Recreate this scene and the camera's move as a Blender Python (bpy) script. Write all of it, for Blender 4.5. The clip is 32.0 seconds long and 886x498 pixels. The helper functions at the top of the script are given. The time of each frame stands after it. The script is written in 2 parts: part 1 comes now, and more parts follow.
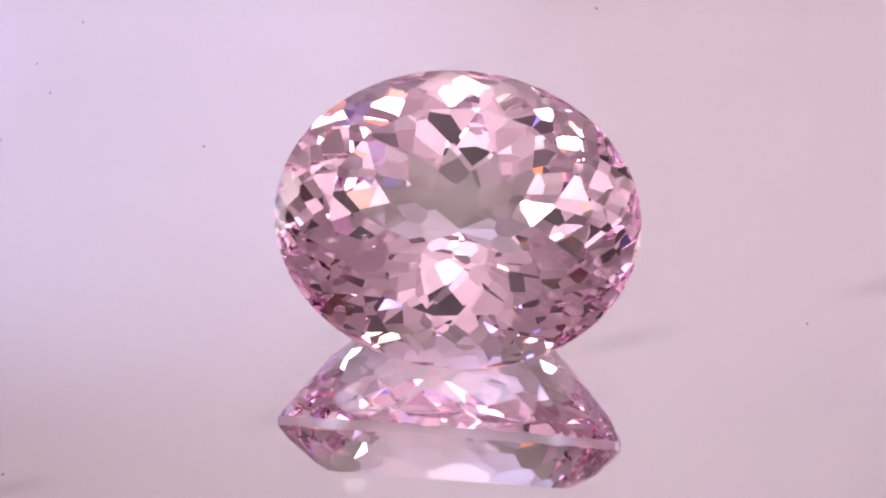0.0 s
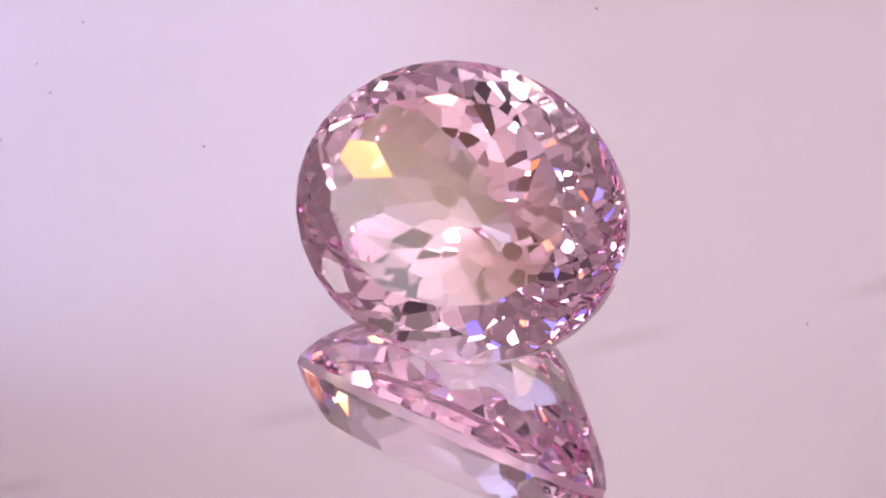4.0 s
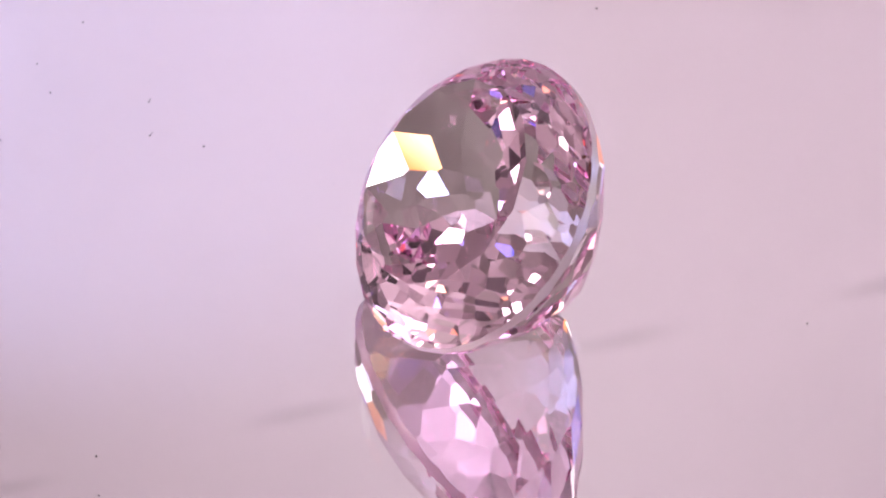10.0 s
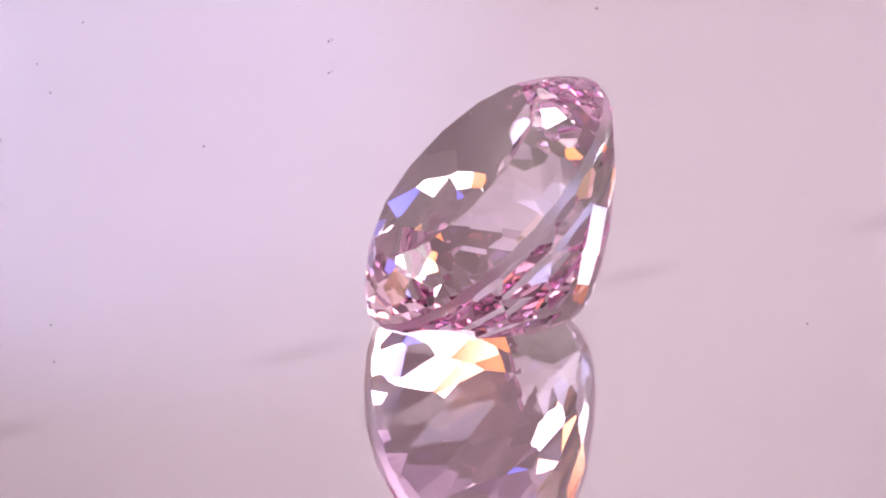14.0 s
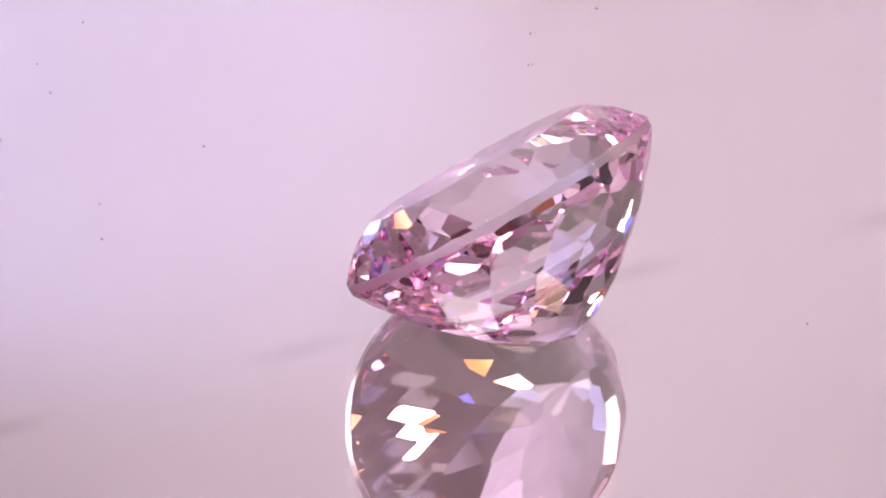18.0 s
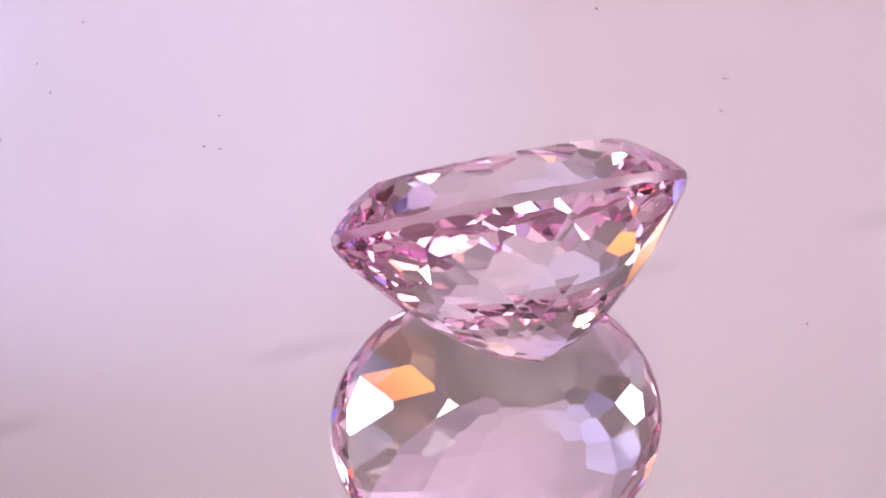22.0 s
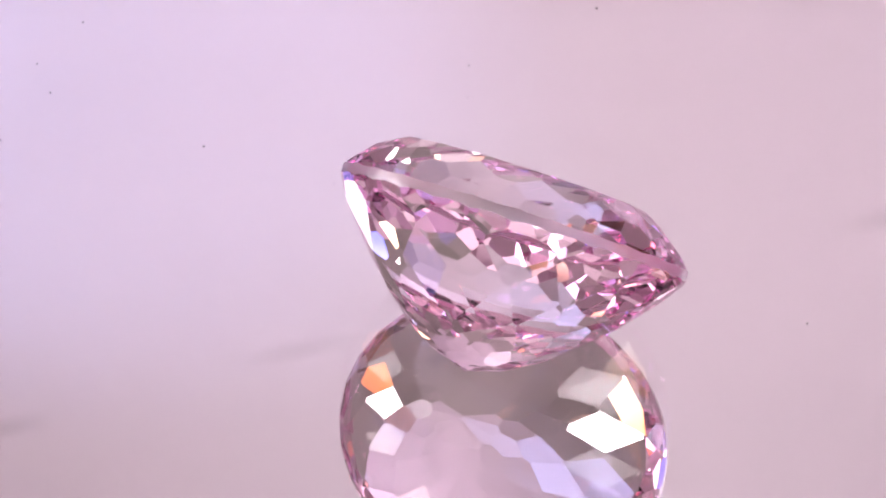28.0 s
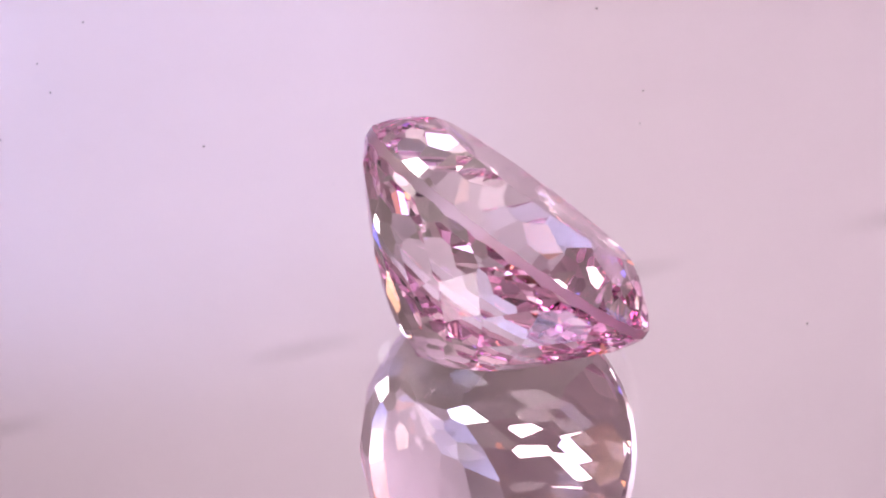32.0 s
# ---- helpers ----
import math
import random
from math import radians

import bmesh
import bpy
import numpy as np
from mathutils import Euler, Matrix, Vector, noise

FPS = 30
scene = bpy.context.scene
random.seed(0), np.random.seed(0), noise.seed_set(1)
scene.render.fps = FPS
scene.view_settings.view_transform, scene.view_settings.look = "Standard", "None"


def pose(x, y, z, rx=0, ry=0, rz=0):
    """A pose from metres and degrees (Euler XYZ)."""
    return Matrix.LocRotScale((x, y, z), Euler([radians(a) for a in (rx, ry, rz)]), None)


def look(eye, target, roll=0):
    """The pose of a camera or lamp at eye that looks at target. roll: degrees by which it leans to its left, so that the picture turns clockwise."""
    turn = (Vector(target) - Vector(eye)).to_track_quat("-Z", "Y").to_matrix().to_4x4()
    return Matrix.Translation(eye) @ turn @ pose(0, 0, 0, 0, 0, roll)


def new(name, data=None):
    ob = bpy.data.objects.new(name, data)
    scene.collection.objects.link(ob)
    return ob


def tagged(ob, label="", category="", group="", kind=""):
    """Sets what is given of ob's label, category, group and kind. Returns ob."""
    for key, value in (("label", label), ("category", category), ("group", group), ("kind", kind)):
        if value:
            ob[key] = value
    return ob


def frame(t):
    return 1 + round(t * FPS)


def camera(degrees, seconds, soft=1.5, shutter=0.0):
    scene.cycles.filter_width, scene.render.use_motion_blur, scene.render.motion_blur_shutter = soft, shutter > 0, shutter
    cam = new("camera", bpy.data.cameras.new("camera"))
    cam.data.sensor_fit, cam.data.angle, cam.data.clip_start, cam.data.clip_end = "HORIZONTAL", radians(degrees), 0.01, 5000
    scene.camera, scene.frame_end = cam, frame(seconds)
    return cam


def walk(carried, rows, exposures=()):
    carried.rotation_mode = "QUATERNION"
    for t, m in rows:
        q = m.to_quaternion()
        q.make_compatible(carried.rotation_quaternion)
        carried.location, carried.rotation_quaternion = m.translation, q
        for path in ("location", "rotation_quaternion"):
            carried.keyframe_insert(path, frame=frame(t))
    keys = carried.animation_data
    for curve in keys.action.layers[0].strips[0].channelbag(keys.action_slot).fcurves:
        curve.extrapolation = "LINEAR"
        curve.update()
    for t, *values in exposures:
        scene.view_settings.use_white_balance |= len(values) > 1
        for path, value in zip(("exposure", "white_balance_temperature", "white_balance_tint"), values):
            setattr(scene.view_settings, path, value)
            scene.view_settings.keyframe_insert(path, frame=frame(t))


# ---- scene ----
# ---- camera ----
MM = 0.001
cam = camera(18.64, 32.0, soft=2.1)
EYE = (0.0, -105.981 * MM * math.cos(radians(39.853)), 105.981 * MM * math.sin(radians(39.853)))
AIM = (-1.583 * MM, 0.0, 2.951 * MM)
walk(cam, [(0, look(EYE, AIM, 2.084)), (32, look(EYE, AIM, 2.084))], exposures=[(0, -0.055, 6500, 8), (10, -0.045, 6500, 9.5), (20, -0.025, 6520, 10.5), (32, -0.03, 6520, 11)])

# turntable: degrees a second, clockwise from above
GEM_RATE = -7.164
DUST_RATE = -6.711

# ---- world and lamps ----
world = bpy.data.worlds.new("room_light")
world.use_nodes = True
world.node_tree.nodes["Background"].inputs[0].default_value = (0.62, 0.5, 0.52, 1)
world.node_tree.nodes["Background"].inputs[1].default_value = 0.08
scene.world = world
scene.cycles.max_bounces, scene.cycles.transmission_bounces, scene.cycles.glossy_bounces = 28, 28, 16


def area_lamp(name, eye, target, size, watts, colour, size_y=None):
    data = bpy.data.lights.new(name, "AREA")
    data.shape = "RECTANGLE"
    data.size = size
    data.size_y = size_y or size
    data.energy = watts
    data.color = colour
    ob = new(name, data)
    ob.matrix_world = look(eye, target)
    return ob


def spot_lamp(name, eye, target, cone, watts, colour, blend, radius):
    data = bpy.data.lights.new(name, "SPOT")
    data.spot_size = radians(cone)
    data.spot_blend = blend
    data.shadow_soft_size = radius
    data.energy = watts
    data.color = colour
    ob = new(name, data)
    ob.matrix_world = look(eye, target)
    return ob


def bearing(azimuth, elevation, reach):
    """A place reach metres from the stone; azimuth in degrees from straight behind it, clockwise."""
    a, e = radians(azimuth), radians(elevation)
    return (reach * math.sin(a) * math.cos(e), reach * math.cos(a) * math.cos(e), reach * math.sin(e))


def dispersion_fringe(data):
    """Lamp colour from blue edge through white to amber edge, imitating the stone's dispersion."""
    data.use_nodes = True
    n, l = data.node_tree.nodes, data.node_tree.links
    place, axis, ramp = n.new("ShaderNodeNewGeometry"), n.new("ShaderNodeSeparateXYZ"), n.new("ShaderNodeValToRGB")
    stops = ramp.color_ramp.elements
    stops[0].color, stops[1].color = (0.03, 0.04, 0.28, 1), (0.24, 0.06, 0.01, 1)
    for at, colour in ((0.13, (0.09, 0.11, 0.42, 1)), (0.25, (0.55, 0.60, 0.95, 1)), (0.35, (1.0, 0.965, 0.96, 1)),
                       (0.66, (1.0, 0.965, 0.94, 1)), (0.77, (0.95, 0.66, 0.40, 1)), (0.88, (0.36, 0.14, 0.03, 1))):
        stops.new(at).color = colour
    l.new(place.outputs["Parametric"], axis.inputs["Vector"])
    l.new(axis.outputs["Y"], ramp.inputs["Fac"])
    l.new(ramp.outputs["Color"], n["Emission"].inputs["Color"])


# light tent: unseen lamp heads on both sides and overhead, and added lamps on the ceiling and the backdrop
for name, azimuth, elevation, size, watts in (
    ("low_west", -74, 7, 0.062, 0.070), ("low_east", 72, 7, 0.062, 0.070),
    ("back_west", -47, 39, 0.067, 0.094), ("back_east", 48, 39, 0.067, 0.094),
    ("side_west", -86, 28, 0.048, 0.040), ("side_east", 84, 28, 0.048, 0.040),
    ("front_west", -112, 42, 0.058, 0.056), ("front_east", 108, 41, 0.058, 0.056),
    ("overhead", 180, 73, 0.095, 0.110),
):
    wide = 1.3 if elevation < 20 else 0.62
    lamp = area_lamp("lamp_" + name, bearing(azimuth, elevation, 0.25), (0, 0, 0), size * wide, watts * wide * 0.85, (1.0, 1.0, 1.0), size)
    dispersion_fringe(lamp.data)
# Fill lamps added out of view to brighten the ceiling and grade the backdrop.
area_lamp("ceiling_fill", (0.0, -0.16, 0.30), (0.0, -0.34, 0.50), 0.12, 1.75, (1.0, 0.94, 0.95))
area_lamp("backdrop_fill", (0.026, 0.07, 0.285), (0.014, 0.32, 0.260), 0.12, 0.75, (1.0, 0.895, 0.935))
area_lamp("low_backdrop_fill", (0.10, 0.09, 0.012), (0.06, 0.27, 0.07), 0.05, 0.20, (0.98, 0.74, 1.0), 0.02)
spot_lamp("sweep_fill", (0.085, 0.08, 0.03), (-0.123, 1.06, 0.03), 104, 0.68, (0.94, 0.80, 1.0), 0.30, 0.010)
spot_lamp("cool_fill", (-0.20, 0.10, 0.08), (-0.117, 0.31, 0.162), 47, 3.6, (0.51, 0.60, 1.0), 0.48, 0.009)


# ---- materials ----
def material(name):
    m = bpy.data.materials.new(name)
    m.use_nodes = True
    return m, m.node_tree.nodes, m.node_tree.links


def painted(name, colour, rough, grain_scale, amount, bump=0.05):
    m, n, l = material(name)
    b = n["Principled BSDF"]
    co = n.new("ShaderNodeTexCoord")
    big = n.new("ShaderNodeTexNoise")
    big.inputs["Scale"].default_value = grain_scale * 0.05
    fine = n.new("ShaderNodeTexNoise")
    fine.inputs["Scale"].default_value = grain_scale
    fine.inputs["Detail"].default_value = 6
    mix = n.new("ShaderNodeMix")
    mix.data_type = "RGBA"
    mix.inputs["A"].default_value = (*[c * (1 - amount) for c in colour], 1)
    mix.inputs["B"].default_value = (*[min(1, c * (1 + amount)) for c in colour], 1)
    bm = n.new("ShaderNodeBump")
    bm.inputs["Strength"].default_value = bump
    bm.inputs["Distance"].default_value = 0.0003
    l.new(co.outputs["Object"], big.inputs["Vector"])
    l.new(co.outputs["Object"], fine.inputs["Vector"])
    l.new(big.outputs["Fac"], mix.inputs["Factor"])
    l.new(fine.outputs["Fac"], bm.inputs["Height"])
    l.new(mix.outputs["Result"], b.inputs["Base Color"])
    l.new(bm.outputs["Normal"], b.inputs["Normal"])
    b.inputs["Roughness"].default_value = rough
    return m


def crystal(name, tint, ior, rough=0.0):
    m, n, l = material(name)
    n.remove(n["Principled BSDF"])
    b = n.new("ShaderNodeBsdfGlass")
    b.inputs["Color"].default_value = (*tint, 1)
    b.inputs["Roughness"].default_value = rough
    b.inputs["IOR"].default_value = ior
    l.new(b.outputs["BSDF"], n["Material Output"].inputs["Surface"])
    return m


def gem_crystal(name, through_tint, inner_tint, ior):
    """Clear crystal whose pink deepens with every reflection inside it."""
    m, n, l = material(name)
    n.remove(n["Principled BSDF"])
    share = n.new("ShaderNodeFresnel")
    share.inputs["IOR"].default_value = ior
    clear = n.new("ShaderNodeBsdfRefraction")
    clear.inputs["Color"].default_value = (*through_tint, 1)
    clear.inputs["Roughness"].default_value = 0.0
    clear.inputs["IOR"].default_value = ior
    gloss = n.new("ShaderNodeBsdfAnisotropic")
    gloss.inputs["Color"].default_value = (*inner_tint, 1)
    gloss.inputs["Roughness"].default_value = 0.0
    both = n.new("ShaderNodeMixShader")
    l.new(share.outputs["Fac"], both.inputs["Fac"])
    l.new(clear.outputs["BSDF"], both.inputs[1])
    l.new(gloss.outputs["BSDF"], both.inputs[2])
    l.new(both.outputs["Shader"], n["Material Output"].inputs["Surface"])
    return m


def silver(name):
    m, n, l = material(name)
    b = n["Principled BSDF"]
    b.inputs["Base Color"].default_value = (0.97, 0.965, 0.965, 1)
    b.inputs["Metallic"].default_value = 1
    b.inputs["Roughness"].default_value = 0.0
    return m


GEM = gem_crystal("pink_crystal", (0.995, 0.96, 0.984), (0.99, 0.872, 0.952), 1.66)
GEM_EDGE = crystal("pink_crystal_edge", (0.99, 0.96, 0.98), 1.66, 0.30)
PLATE_GLASS = crystal("plate_glass", (0.995, 0.995, 0.995), 1.5)
SILVER = silver("mirror_silver")
SHEET = painted("backdrop_paper", (0.80, 0.715, 0.775), 0.9, 300, 0.03)
TABLE = painted("table_laminate", (0.62, 0.55, 0.58), 0.5, 200, 0.05)
WALL = painted("tent_fabric", (0.76, 0.685, 0.688), 0.9, 120, 0.04)
GREY = painted("grey_fabric", (0.69, 0.60, 0.61), 0.95, 120, 0.12)
DUSK = painted("dusky_fabric", (0.58, 0.535, 0.515), 0.95, 120, 0.15)
ASH = painted("ash_fabric", (0.58, 0.56, 0.51), 0.9, 120, 0.12)
RUST = painted("rust_fabric", (0.20, 0.075, 0.045), 0.9, 120, 0.25)
DARK = painted("black_fabric", (0.14, 0.115, 0.125), 0.95, 120, 0.2)
WISP = painted("white_wisp", (0.75, 0.70, 0.72), 0.7, 20000, 0.1)
DUST = painted("dust_grey", (0.12, 0.10, 0.11), 0.9, 9000, 0.3)


# ---- mesh helpers ----
def finish(bm, name, mats, parent=None):
    me = bpy.data.meshes.new(name)
    bm.to_mesh(me)
    bm.free()
    for m in mats:
        me.materials.append(m)
    ob = new(name, me)
    if parent:
        ob.parent = parent
    return ob


def slab(name, lo, hi, mat, bevel=0.0):
    bm = bmesh.new()
    bmesh.ops.create_cube(bm, size=1, matrix=Matrix.Translation([(a + b) / 2 for a, b in zip(lo, hi)]) @ Matrix.Diagonal([b - a for a, b in zip(lo, hi)] + [1]))
    if bevel:
        bmesh.ops.bevel(bm, geom=bm.edges[:], offset=bevel, segments=2, affect="EDGES")
    return finish(bm, name, [mat])


# ---- setting ----
GLASS_DEPTH = 1.84 * MM


def mirror_plate():
    """Round plate of float glass, silvered underneath, on the turntable."""
    bm = bmesh.new()
    bmesh.ops.create_cone(bm, cap_ends=True, segments=128, radius1=0.07, radius2=0.07, depth=GLASS_DEPTH, matrix=Matrix.Translation((0, 0, -GLASS_DEPTH / 2)))
    for f in bm.faces:
        f.material_index = 1 if f.normal.z < -0.5 else 0
    return tagged(finish(bm, "mirror_plate", [PLATE_GLASS, SILVER]), "round silvered glass mirror plate with a clean glossy top", "mirror")


def round_turntable():
    """Low round platform with a softened rim, standing on a smaller foot."""
    bm = bmesh.new()
    for radius, top, bottom in ((0.060, -0.00190, -0.0085), (0.045, -0.0085, -0.0130)):
        bmesh.ops.create_cone(bm, cap_ends=True, segments=96, radius1=radius, radius2=radius, depth=top - bottom, matrix=Matrix.Translation((0, 0, (top + bottom) / 2)))
    rims = [e for e in bm.edges if len(e.link_faces) == 2 and e.calc_face_angle(0) > 1.2]
    bmesh.ops.bevel(bm, geom=rims, offset=0.0007, segments=2, affect="EDGES")
    return tagged(finish(bm, "turntable", [TABLE]), "low pale round turntable that carries the mirror plate", "turntable")


plate = mirror_plate()
turntable = round_turntable()
tagged(slab("floor", (-0.7, -0.7, -0.043), (0.7, 0.7, -0.013), TABLE), kind="structure", label="pale laminate table top under the turntable")


def backdrop():
    """One curved sheet of paper: flat on the table, sweeping up behind."""
    pts = []
    for i in range(25):
        a = i / 24 * radians(112)
        pts.append((0.24 * math.sin(a) * 1.0 + 0.02, 0.30 * (1 - math.cos(a))))
    bm = bmesh.new()
    rows = []
    for y, z in pts:
        rows.append([bm.verts.new((x, y + 0.06, z - 0.0125)) for x in (-0.21, -0.07, 0.07, 0.21)])
    for a, b in zip(rows, rows[1:]):
        for j in range(3):
            bm.faces.new((a[j], a[j + 1], b[j + 1], b[j]))
    bmesh.ops.solidify(bm, geom=bm.faces[:], thickness=0.0006)
    for f in bm.faces:
        f.smooth = True
    return tagged(finish(bm, "backdrop", [SHEET]), "pale pink-lilac paper sweep behind the stone", kind="structure")


backdrop()

# Unseen panels added around the stone; their tones lighten and darken its facets.
for name, lo, hi, mat in (
    ("wall_north", (-0.40, 0.40, -0.013), (0.40, 0.41, 0.55), DUSK),
    ("wall_south_1", (-0.40, -0.42, -0.013), (-0.13, -0.41, 0.55), GREY),
    ("wall_south_2", (0.13, -0.42, -0.013), (0.40, -0.41, 0.55), GREY),
    ("wall_south_3", (-0.13, -0.42, -0.013), (0.13, -0.41, 0.20), DUSK),
    ("wall_south_4", (-0.13, -0.42, 0.46), (0.13, -0.41, 0.55), DARK),
    ("wall_west_1", (-0.41, -0.42, -0.013), (-0.40, -0.29, 0.55), WALL),
    ("wall_west_2", (-0.41, -0.29, -0.013), (-0.40, -0.21, 0.17), RUST),
    ("wall_west_5", (-0.41, -0.29, 0.17), (-0.40, -0.21, 0.55), DARK),
    ("wall_west_3", (-0.41, -0.21, -0.013), (-0.40, -0.06, 0.55), WALL),
    ("wall_west_4", (-0.41, -0.06, -0.013), (-0.40, 0.41, 0.55), DUSK),
    ("wall_east_1", (0.40, -0.42, -0.013), (0.41, -0.30, 0.55), WALL),
    ("wall_east_2", (0.40, -0.30, -0.013), (0.41, -0.20, 0.17), RUST),
    ("wall_east_5", (0.40, -0.30, 0.17), (0.41, -0.20, 0.55), DARK),
    ("wall_east_3", (0.40, -0.20, -0.013), (0.41, -0.05, 0.55), WALL),
    ("wall_east_4", (0.40, -0.05, -0.013), (0.41, 0.41, 0.55), DUSK),
    ("ceiling", (-0.41, -0.10, 0.55), (0.41, 0.41, 0.56), ASH),
    ("ceiling_front", (-0.41, -0.42, 0.55), (0.41, -0.10, 0.56), WALL),
):
    shade = {WALL: "pale", ASH: "ash-grey", GREY: "grey", DUSK: "dusky grey", RUST: "rust-brown", DARK: "black"}[mat]
    tagged(slab(name, lo, hi, mat), shade + " fabric panel added out of view to tone the facets, tent " + name.split("_")[0], kind="structure")


# ---- the stone ----
LONG, SHORT = 7.0 * MM, 5.749 * MM
PAV_DEPTH, CROWN_RISE, TABLE_RISE, GIRDLE = 5.85 * MM, 2.23 * MM, 1.83 * MM, 0.165 * MM
ROUGH_CUT = 0.008


def pavilion_at(s, f):
    """Point of the pavilion at the share s of the way from the culet to the girdle, in the direction f."""
    ends = math.cos(f) ** 2
    side = 1.12 if math.sin(f) > 0 else 0.93
    bow = side + (1.41 - side) * ends
    belly = 0.78 + 0.115 * ends
    u = (math.hypot(s, 0.12) - 0.12) / (math.hypot(1, 0.12) - 0.12)
    return Vector((LONG * s * math.cos(f), SHORT * s * math.sin(f), -GIRDLE - (PAV_DEPTH - GIRDLE) * max(0, 1 - u ** bow) ** belly))


def crown_at(s, f):
    tip = 4.7 if math.cos(f) > 0 else 3.8
    p = 4.0 + (tip - 4.0) * math.cos(f) ** 2
    return Vector((LONG * s * math.cos(f), SHORT * s * math.sin(f), GIRDLE + (CROWN_RISE - GIRDLE) * (1 - s ** p)))


def facet_planes(shape, rows, count, shift, inset):
    """Cutting planes (normal, distance) that touch the given shape in staggered rows, each a little off as on a hand-cut stone."""
    planes = []
    for s, spoke in rows:
        for i in range(count):
            f = (i + shift + 0.5 * spoke) / count * math.tau
            at = shape(s, f) / MM
            along, down = shape(s, f + 0.01) / MM - at, shape(s + 0.01, f) / MM - at
            n = along.cross(down).normalized()
            n = n if n.dot(at) > 0 else -n
            n = (n + Vector((random.uniform(-1, 1), random.uniform(-1, 1), random.uniform(-1, 1))) * ROUGH_CUT).normalized()
            planes.append((n, n.dot(at) - inset))
    return planes


def cut_stone(planes):
    """The solid that all the planes leave over, in millimetres, through the hull of its dual points."""
    dual = bmesh.new()
    for i, (n, d) in enumerate(planes):
        dual.verts.new(n / d * 10)
    dual.verts.index_update()
    dual.verts.ensure_lookup_table()
    kept = {v: planes[v.index] for v in dual.verts}
    bmesh.ops.convex_hull(dual, input=dual.verts[:])
    bm = bmesh.new()
    for f in dual.faces:
        three = [kept[v] for v in f.verts]
        turn = Matrix([p[0] for p in three])
        if abs(turn.determinant()) > 1e-7:
            bm.verts.new(turn.inverted() @ Vector([p[1] for p in three]))
    dual.free()
    bmesh.ops.remove_doubles(bm, verts=bm.verts[:], dist=0.002)
    bmesh.ops.convex_hull(bm, input=bm.verts[:])
    bmesh.ops.delete(bm, geom=[v for v in bm.verts if not v.link_faces], context="VERTS")
    bmesh.ops.dissolve_limit(bm, angle_limit=radians(0.25), verts=bm.verts[:], edges=bm.edges[:])
    return bm


def gemstone():
    """Oval brilliant cut with staggered rows of facets, parted into table, crown, girdle and pavilion."""
    planes = facet_planes(pavilion_at, ((0.985, 0),), 28, 0.62, 0.002)
    planes += facet_planes(pavilion_at, ((0.87, 0), (0.70, 1), (0.545, 0), (0.40, 1), (0.265, 0), (0.14, 1)), 14, 0.31, 0.05)
    planes += facet_planes(crown_at, ((0.985, 0),), 28, 0.62, 0.006)
    planes += facet_planes(crown_at, ((0.935, 1), (0.865, 0), (0.775, 1)), 14, 0.31, 0.02)
    planes.append((Vector((0, 0, 1)), TABLE_RISE / MM))
    for i in range(72):
        f = (i + 0.3) / 72 * math.tau
        n = Vector((SHORT * math.cos(f), LONG * math.sin(f), 0)).normalized()
        planes.append((n, n.dot(Vector((LONG * math.cos(f), SHORT * math.sin(f), 0))) / MM - 0.004))
    bm = cut_stone(planes)
    bmesh.ops.scale(bm, vec=(MM, MM, MM), verts=bm.verts[:])
    bmesh.ops.recalc_face_normals(bm, faces=bm.faces[:])
    stone = tagged(new("gemstone"), "transparent pink oval brilliant-cut gemstone lying tilted on the mirror", "gemstone")
    chosen = {"table": [], "crown": [], "girdle": [], "pavilion": []}
    for f in bm.faces:
        up = f.normal.z
        chosen["table" if up > 0.999 else "girdle" if abs(up) < 0.03 else "crown" if up > 0 else "pavilion"].append(f)
    for name, faces in chosen.items():
        piece, copies = bmesh.new(), {}
        for f in faces:
            piece.faces.new([copies.setdefault(v, None) or copies.update({v: piece.verts.new(v.co)}) or copies[v] for v in f.verts])
        finish(piece, name, [GEM_EDGE if name == "girdle" else GEM], stone)
    flaw = bmesh.new()
    for i in range(7):
        at = Vector((-6.25 + 0.12 * i, -0.9 + random.uniform(-0.35, 0.35), -0.25 + random.uniform(-0.25, 0.2))) * MM
        lean = Euler((random.uniform(0, 3), random.uniform(0, 3), random.uniform(0, 3))).to_matrix().to_4x4()
        bmesh.ops.create_icosphere(flaw, subdivisions=1, radius=1, matrix=Matrix.Translation(at) @ lean @ Matrix.Diagonal((0.11 * MM, 0.018 * MM, 0.014 * MM, 1)))
    tagged(finish(flaw, "inclusion", [WISP], stone), "fine white needle inclusions near one tip")
    lint = bmesh.new()
    for f in sorted(chosen["pavilion"] + chosen["table"] * 9 + chosen["crown"], key=lambda f: random.random())[:34]:
        a, b = random.sample(list(f.verts), 2)
        at = f.calc_center_median().lerp(a.co.lerp(b.co, random.random()), random.uniform(0.1, 0.75)) + f.normal * 0.006 * MM
        bmesh.ops.create_icosphere(lint, subdivisions=1, radius=random.uniform(0.010, 0.024) * MM, matrix=Matrix.Translation(at))
    tagged(finish(lint, "dust", [WISP], stone), "tiny pale dust grains on the facets", kind="stuff")
    corners = [v.co.copy() for v in bm.verts]
    bm.free()
    return stone, corners


gem, gem_corners = gemstone()
GEM_TURN = pose(0, 0, 0, 0, 0, -2.104) @ pose(0, 0, 0, 43.11) @ pose(0, 0, 0, 0, 0, -1.467)
low = min((GEM_TURN @ v).z for v in gem_corners)
GEM_REST = Matrix.Translation((-1.061 * MM, -0.193 * MM, 0.015 * MM - low)) @ GEM_TURN


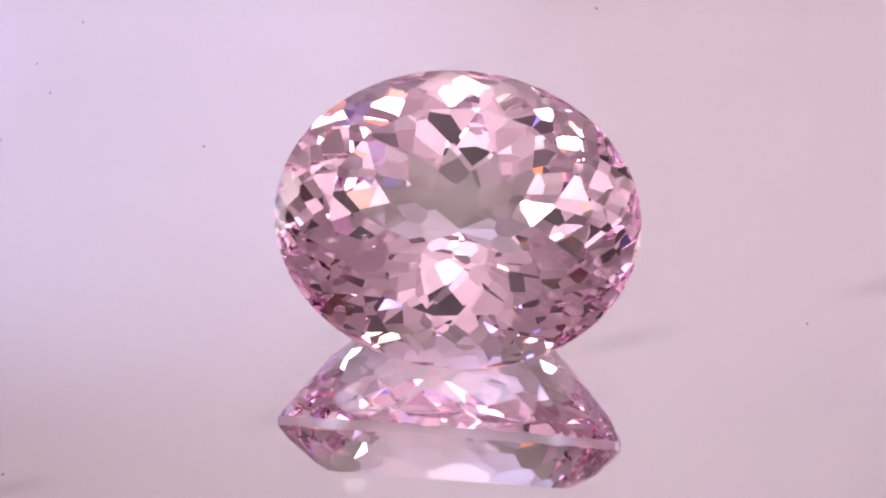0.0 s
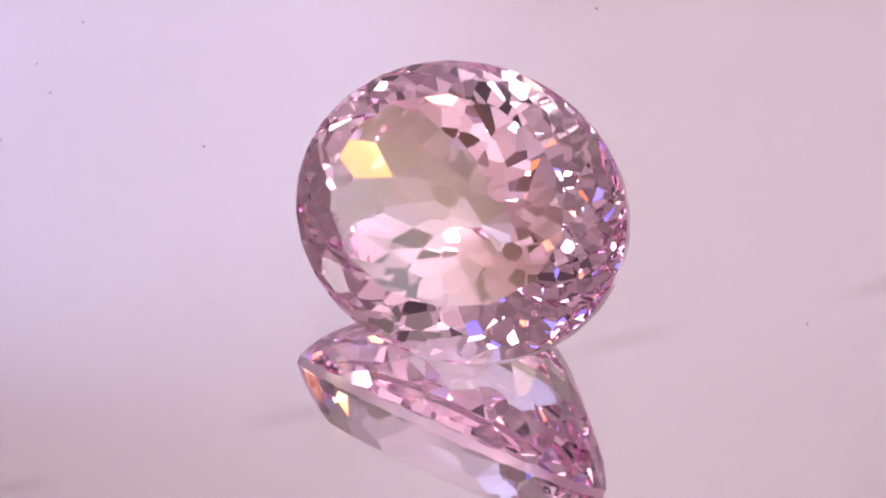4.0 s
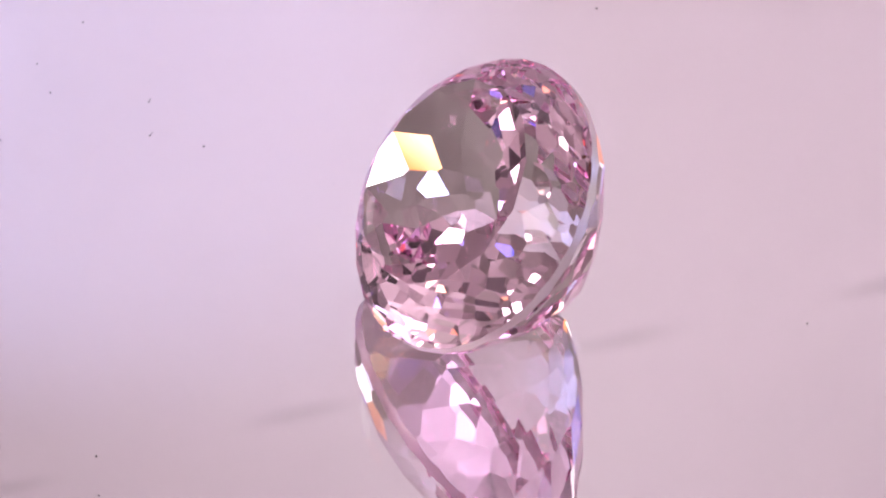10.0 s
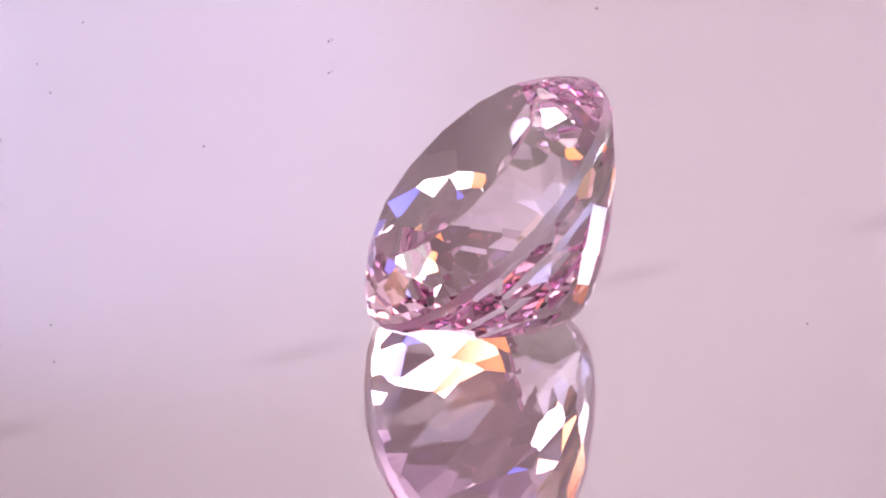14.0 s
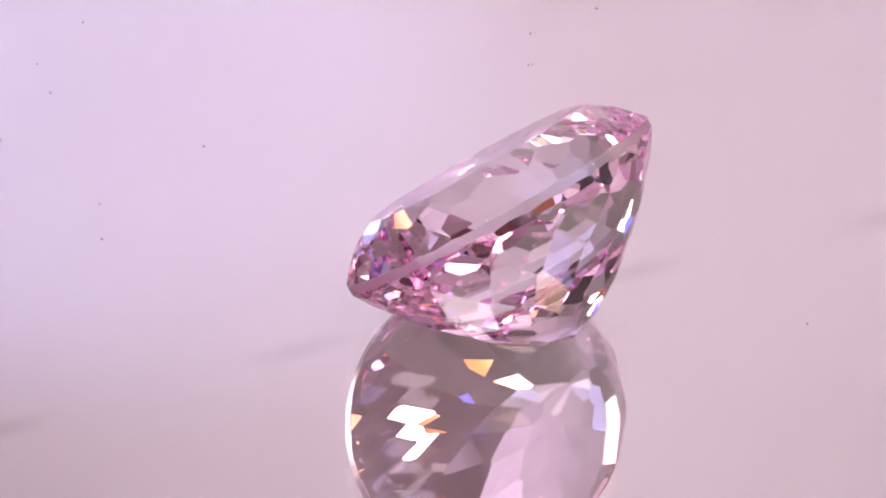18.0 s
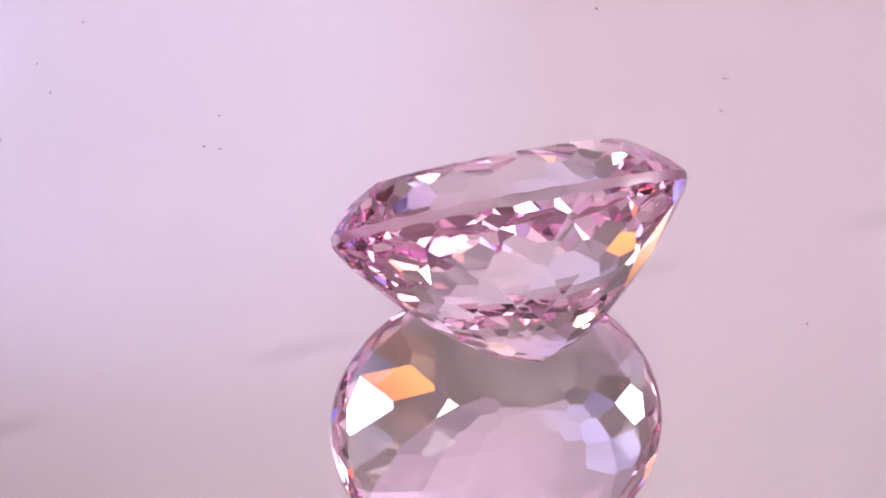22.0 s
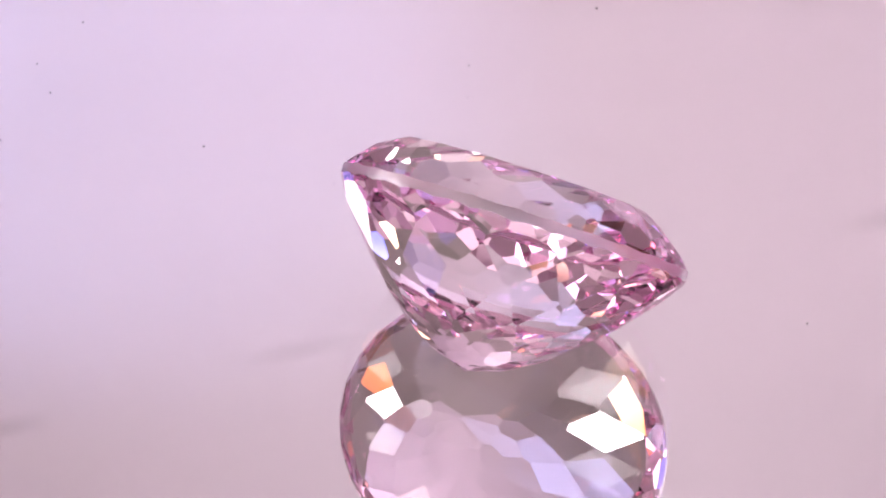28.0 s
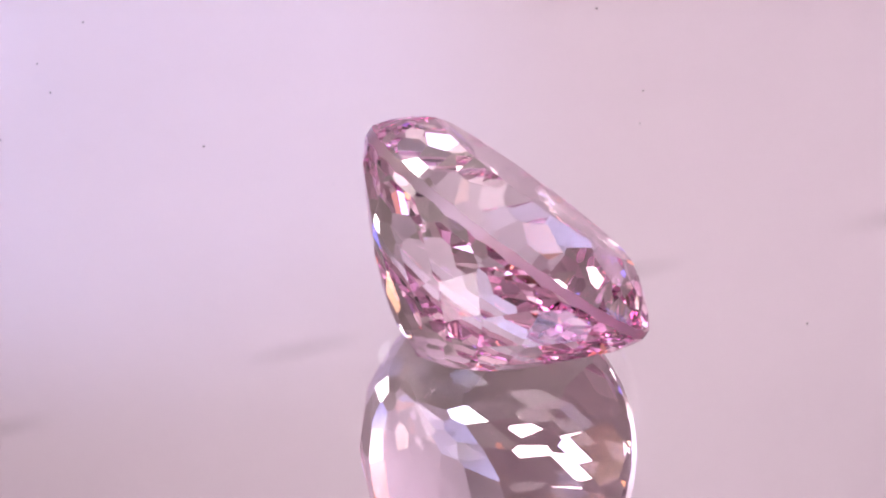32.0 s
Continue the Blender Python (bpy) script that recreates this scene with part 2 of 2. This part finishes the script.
# ---- smudges before the backdrop ----
def soft_smudge(name, colour):
    """Sheer grey for the added smudges, thinning out towards its ends and edges."""
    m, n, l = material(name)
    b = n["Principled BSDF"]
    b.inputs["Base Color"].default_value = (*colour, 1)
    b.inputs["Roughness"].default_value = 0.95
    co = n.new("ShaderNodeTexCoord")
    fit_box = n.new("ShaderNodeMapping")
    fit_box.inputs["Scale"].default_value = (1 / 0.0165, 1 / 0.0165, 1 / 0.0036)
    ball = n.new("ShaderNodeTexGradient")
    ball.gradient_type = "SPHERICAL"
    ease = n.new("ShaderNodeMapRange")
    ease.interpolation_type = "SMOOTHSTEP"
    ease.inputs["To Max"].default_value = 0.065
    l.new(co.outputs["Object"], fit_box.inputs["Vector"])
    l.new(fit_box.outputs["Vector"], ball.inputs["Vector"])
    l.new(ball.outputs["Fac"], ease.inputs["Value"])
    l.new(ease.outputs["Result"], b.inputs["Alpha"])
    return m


SMUDGE = soft_smudge("smudge_grey", (0.16, 0.13, 0.15))
ties = []
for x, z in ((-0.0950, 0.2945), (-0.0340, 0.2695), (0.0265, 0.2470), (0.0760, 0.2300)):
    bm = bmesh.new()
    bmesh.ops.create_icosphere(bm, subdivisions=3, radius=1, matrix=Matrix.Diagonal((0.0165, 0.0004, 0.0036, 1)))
    tie = tagged(finish(bm, "backdrop_smudge", [SMUDGE]), "soft grey smudge set before the backdrop", "tie", "ties on the backdrop")
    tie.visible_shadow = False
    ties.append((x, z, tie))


# ---- dust on the glass ----
def dust_speck(radius, squash, label="tiny dark dust speck lying on the mirror glass", group="dust on the mirror"):
    bm = bmesh.new()
    bmesh.ops.create_icosphere(bm, subdivisions=2, radius=radius)
    for v in bm.verts:
        v.co *= 1 + 0.5 * noise.noise(v.co / radius * 0.45)
        v.co.z *= squash
    return tagged(finish(bm, "dust_speck", [DUST]), label, "dust", group)


specks = [(19.498, 206.10, 0.055), (19.60, 205.55, 0.042), (16.729, 281.53, 0.05)]
speck_things = [(r * MM, a, size * MM, dust_speck(size * MM, 0.6)) for r, a, size in specks]

# lens dust, added as specks on the paper sweep: place across, share of its curve in degrees, size
for x, rise, size in ((-71.7, 71.94, 0.24), (-80.9, 74.18, 0.20), (-79.2, 75.60, 0.25), (-89.5, 78.14, 0.22),
                      (-52.2, 77.96, 0.25), (-28.3, 79.53, 0.17), (17.1, 70.0, 0.24), (62.8, 85.46, 0.24)):
    a = radians(rise)
    grain = dust_speck(size * MM, 0.6, "tiny dark speck on the paper sweep, standing in for lens dust", "specks on the backdrop")
    grain.matrix_world = pose(x * MM, 0.24 * math.sin(a) + 0.0795, 0.30 * (1 - math.cos(a)) - 0.0125, 90)


def motions():
    walk(gem, [(t, pose(0, 0, 0, 0, 0, GEM_RATE * t) @ GEM_REST) for t in range(0, 33)])
    for ob in (plate, turntable):
        walk(ob, [(t, pose(0, 0, 0, 0, 0, DUST_RATE * t)) for t in range(0, 33)])
    for x, z, ob in ties:
        walk(ob, [(t, pose(x, 0.3105, z + rise, 0, 19.5)) for t, rise in ((0, 0.0165), (8, 0.0165), (11.5, 0.0160), (13, 0.006), (14.2, 0.0005), (18, 0), (32, 0))])
    for r, a, size, ob in speck_things:
        walk(ob, [(t, pose(0, 0, 0, 0, 0, a + DUST_RATE * t) @ pose(r, 0, size * 0.55)) for t in range(0, 33)])


motions()
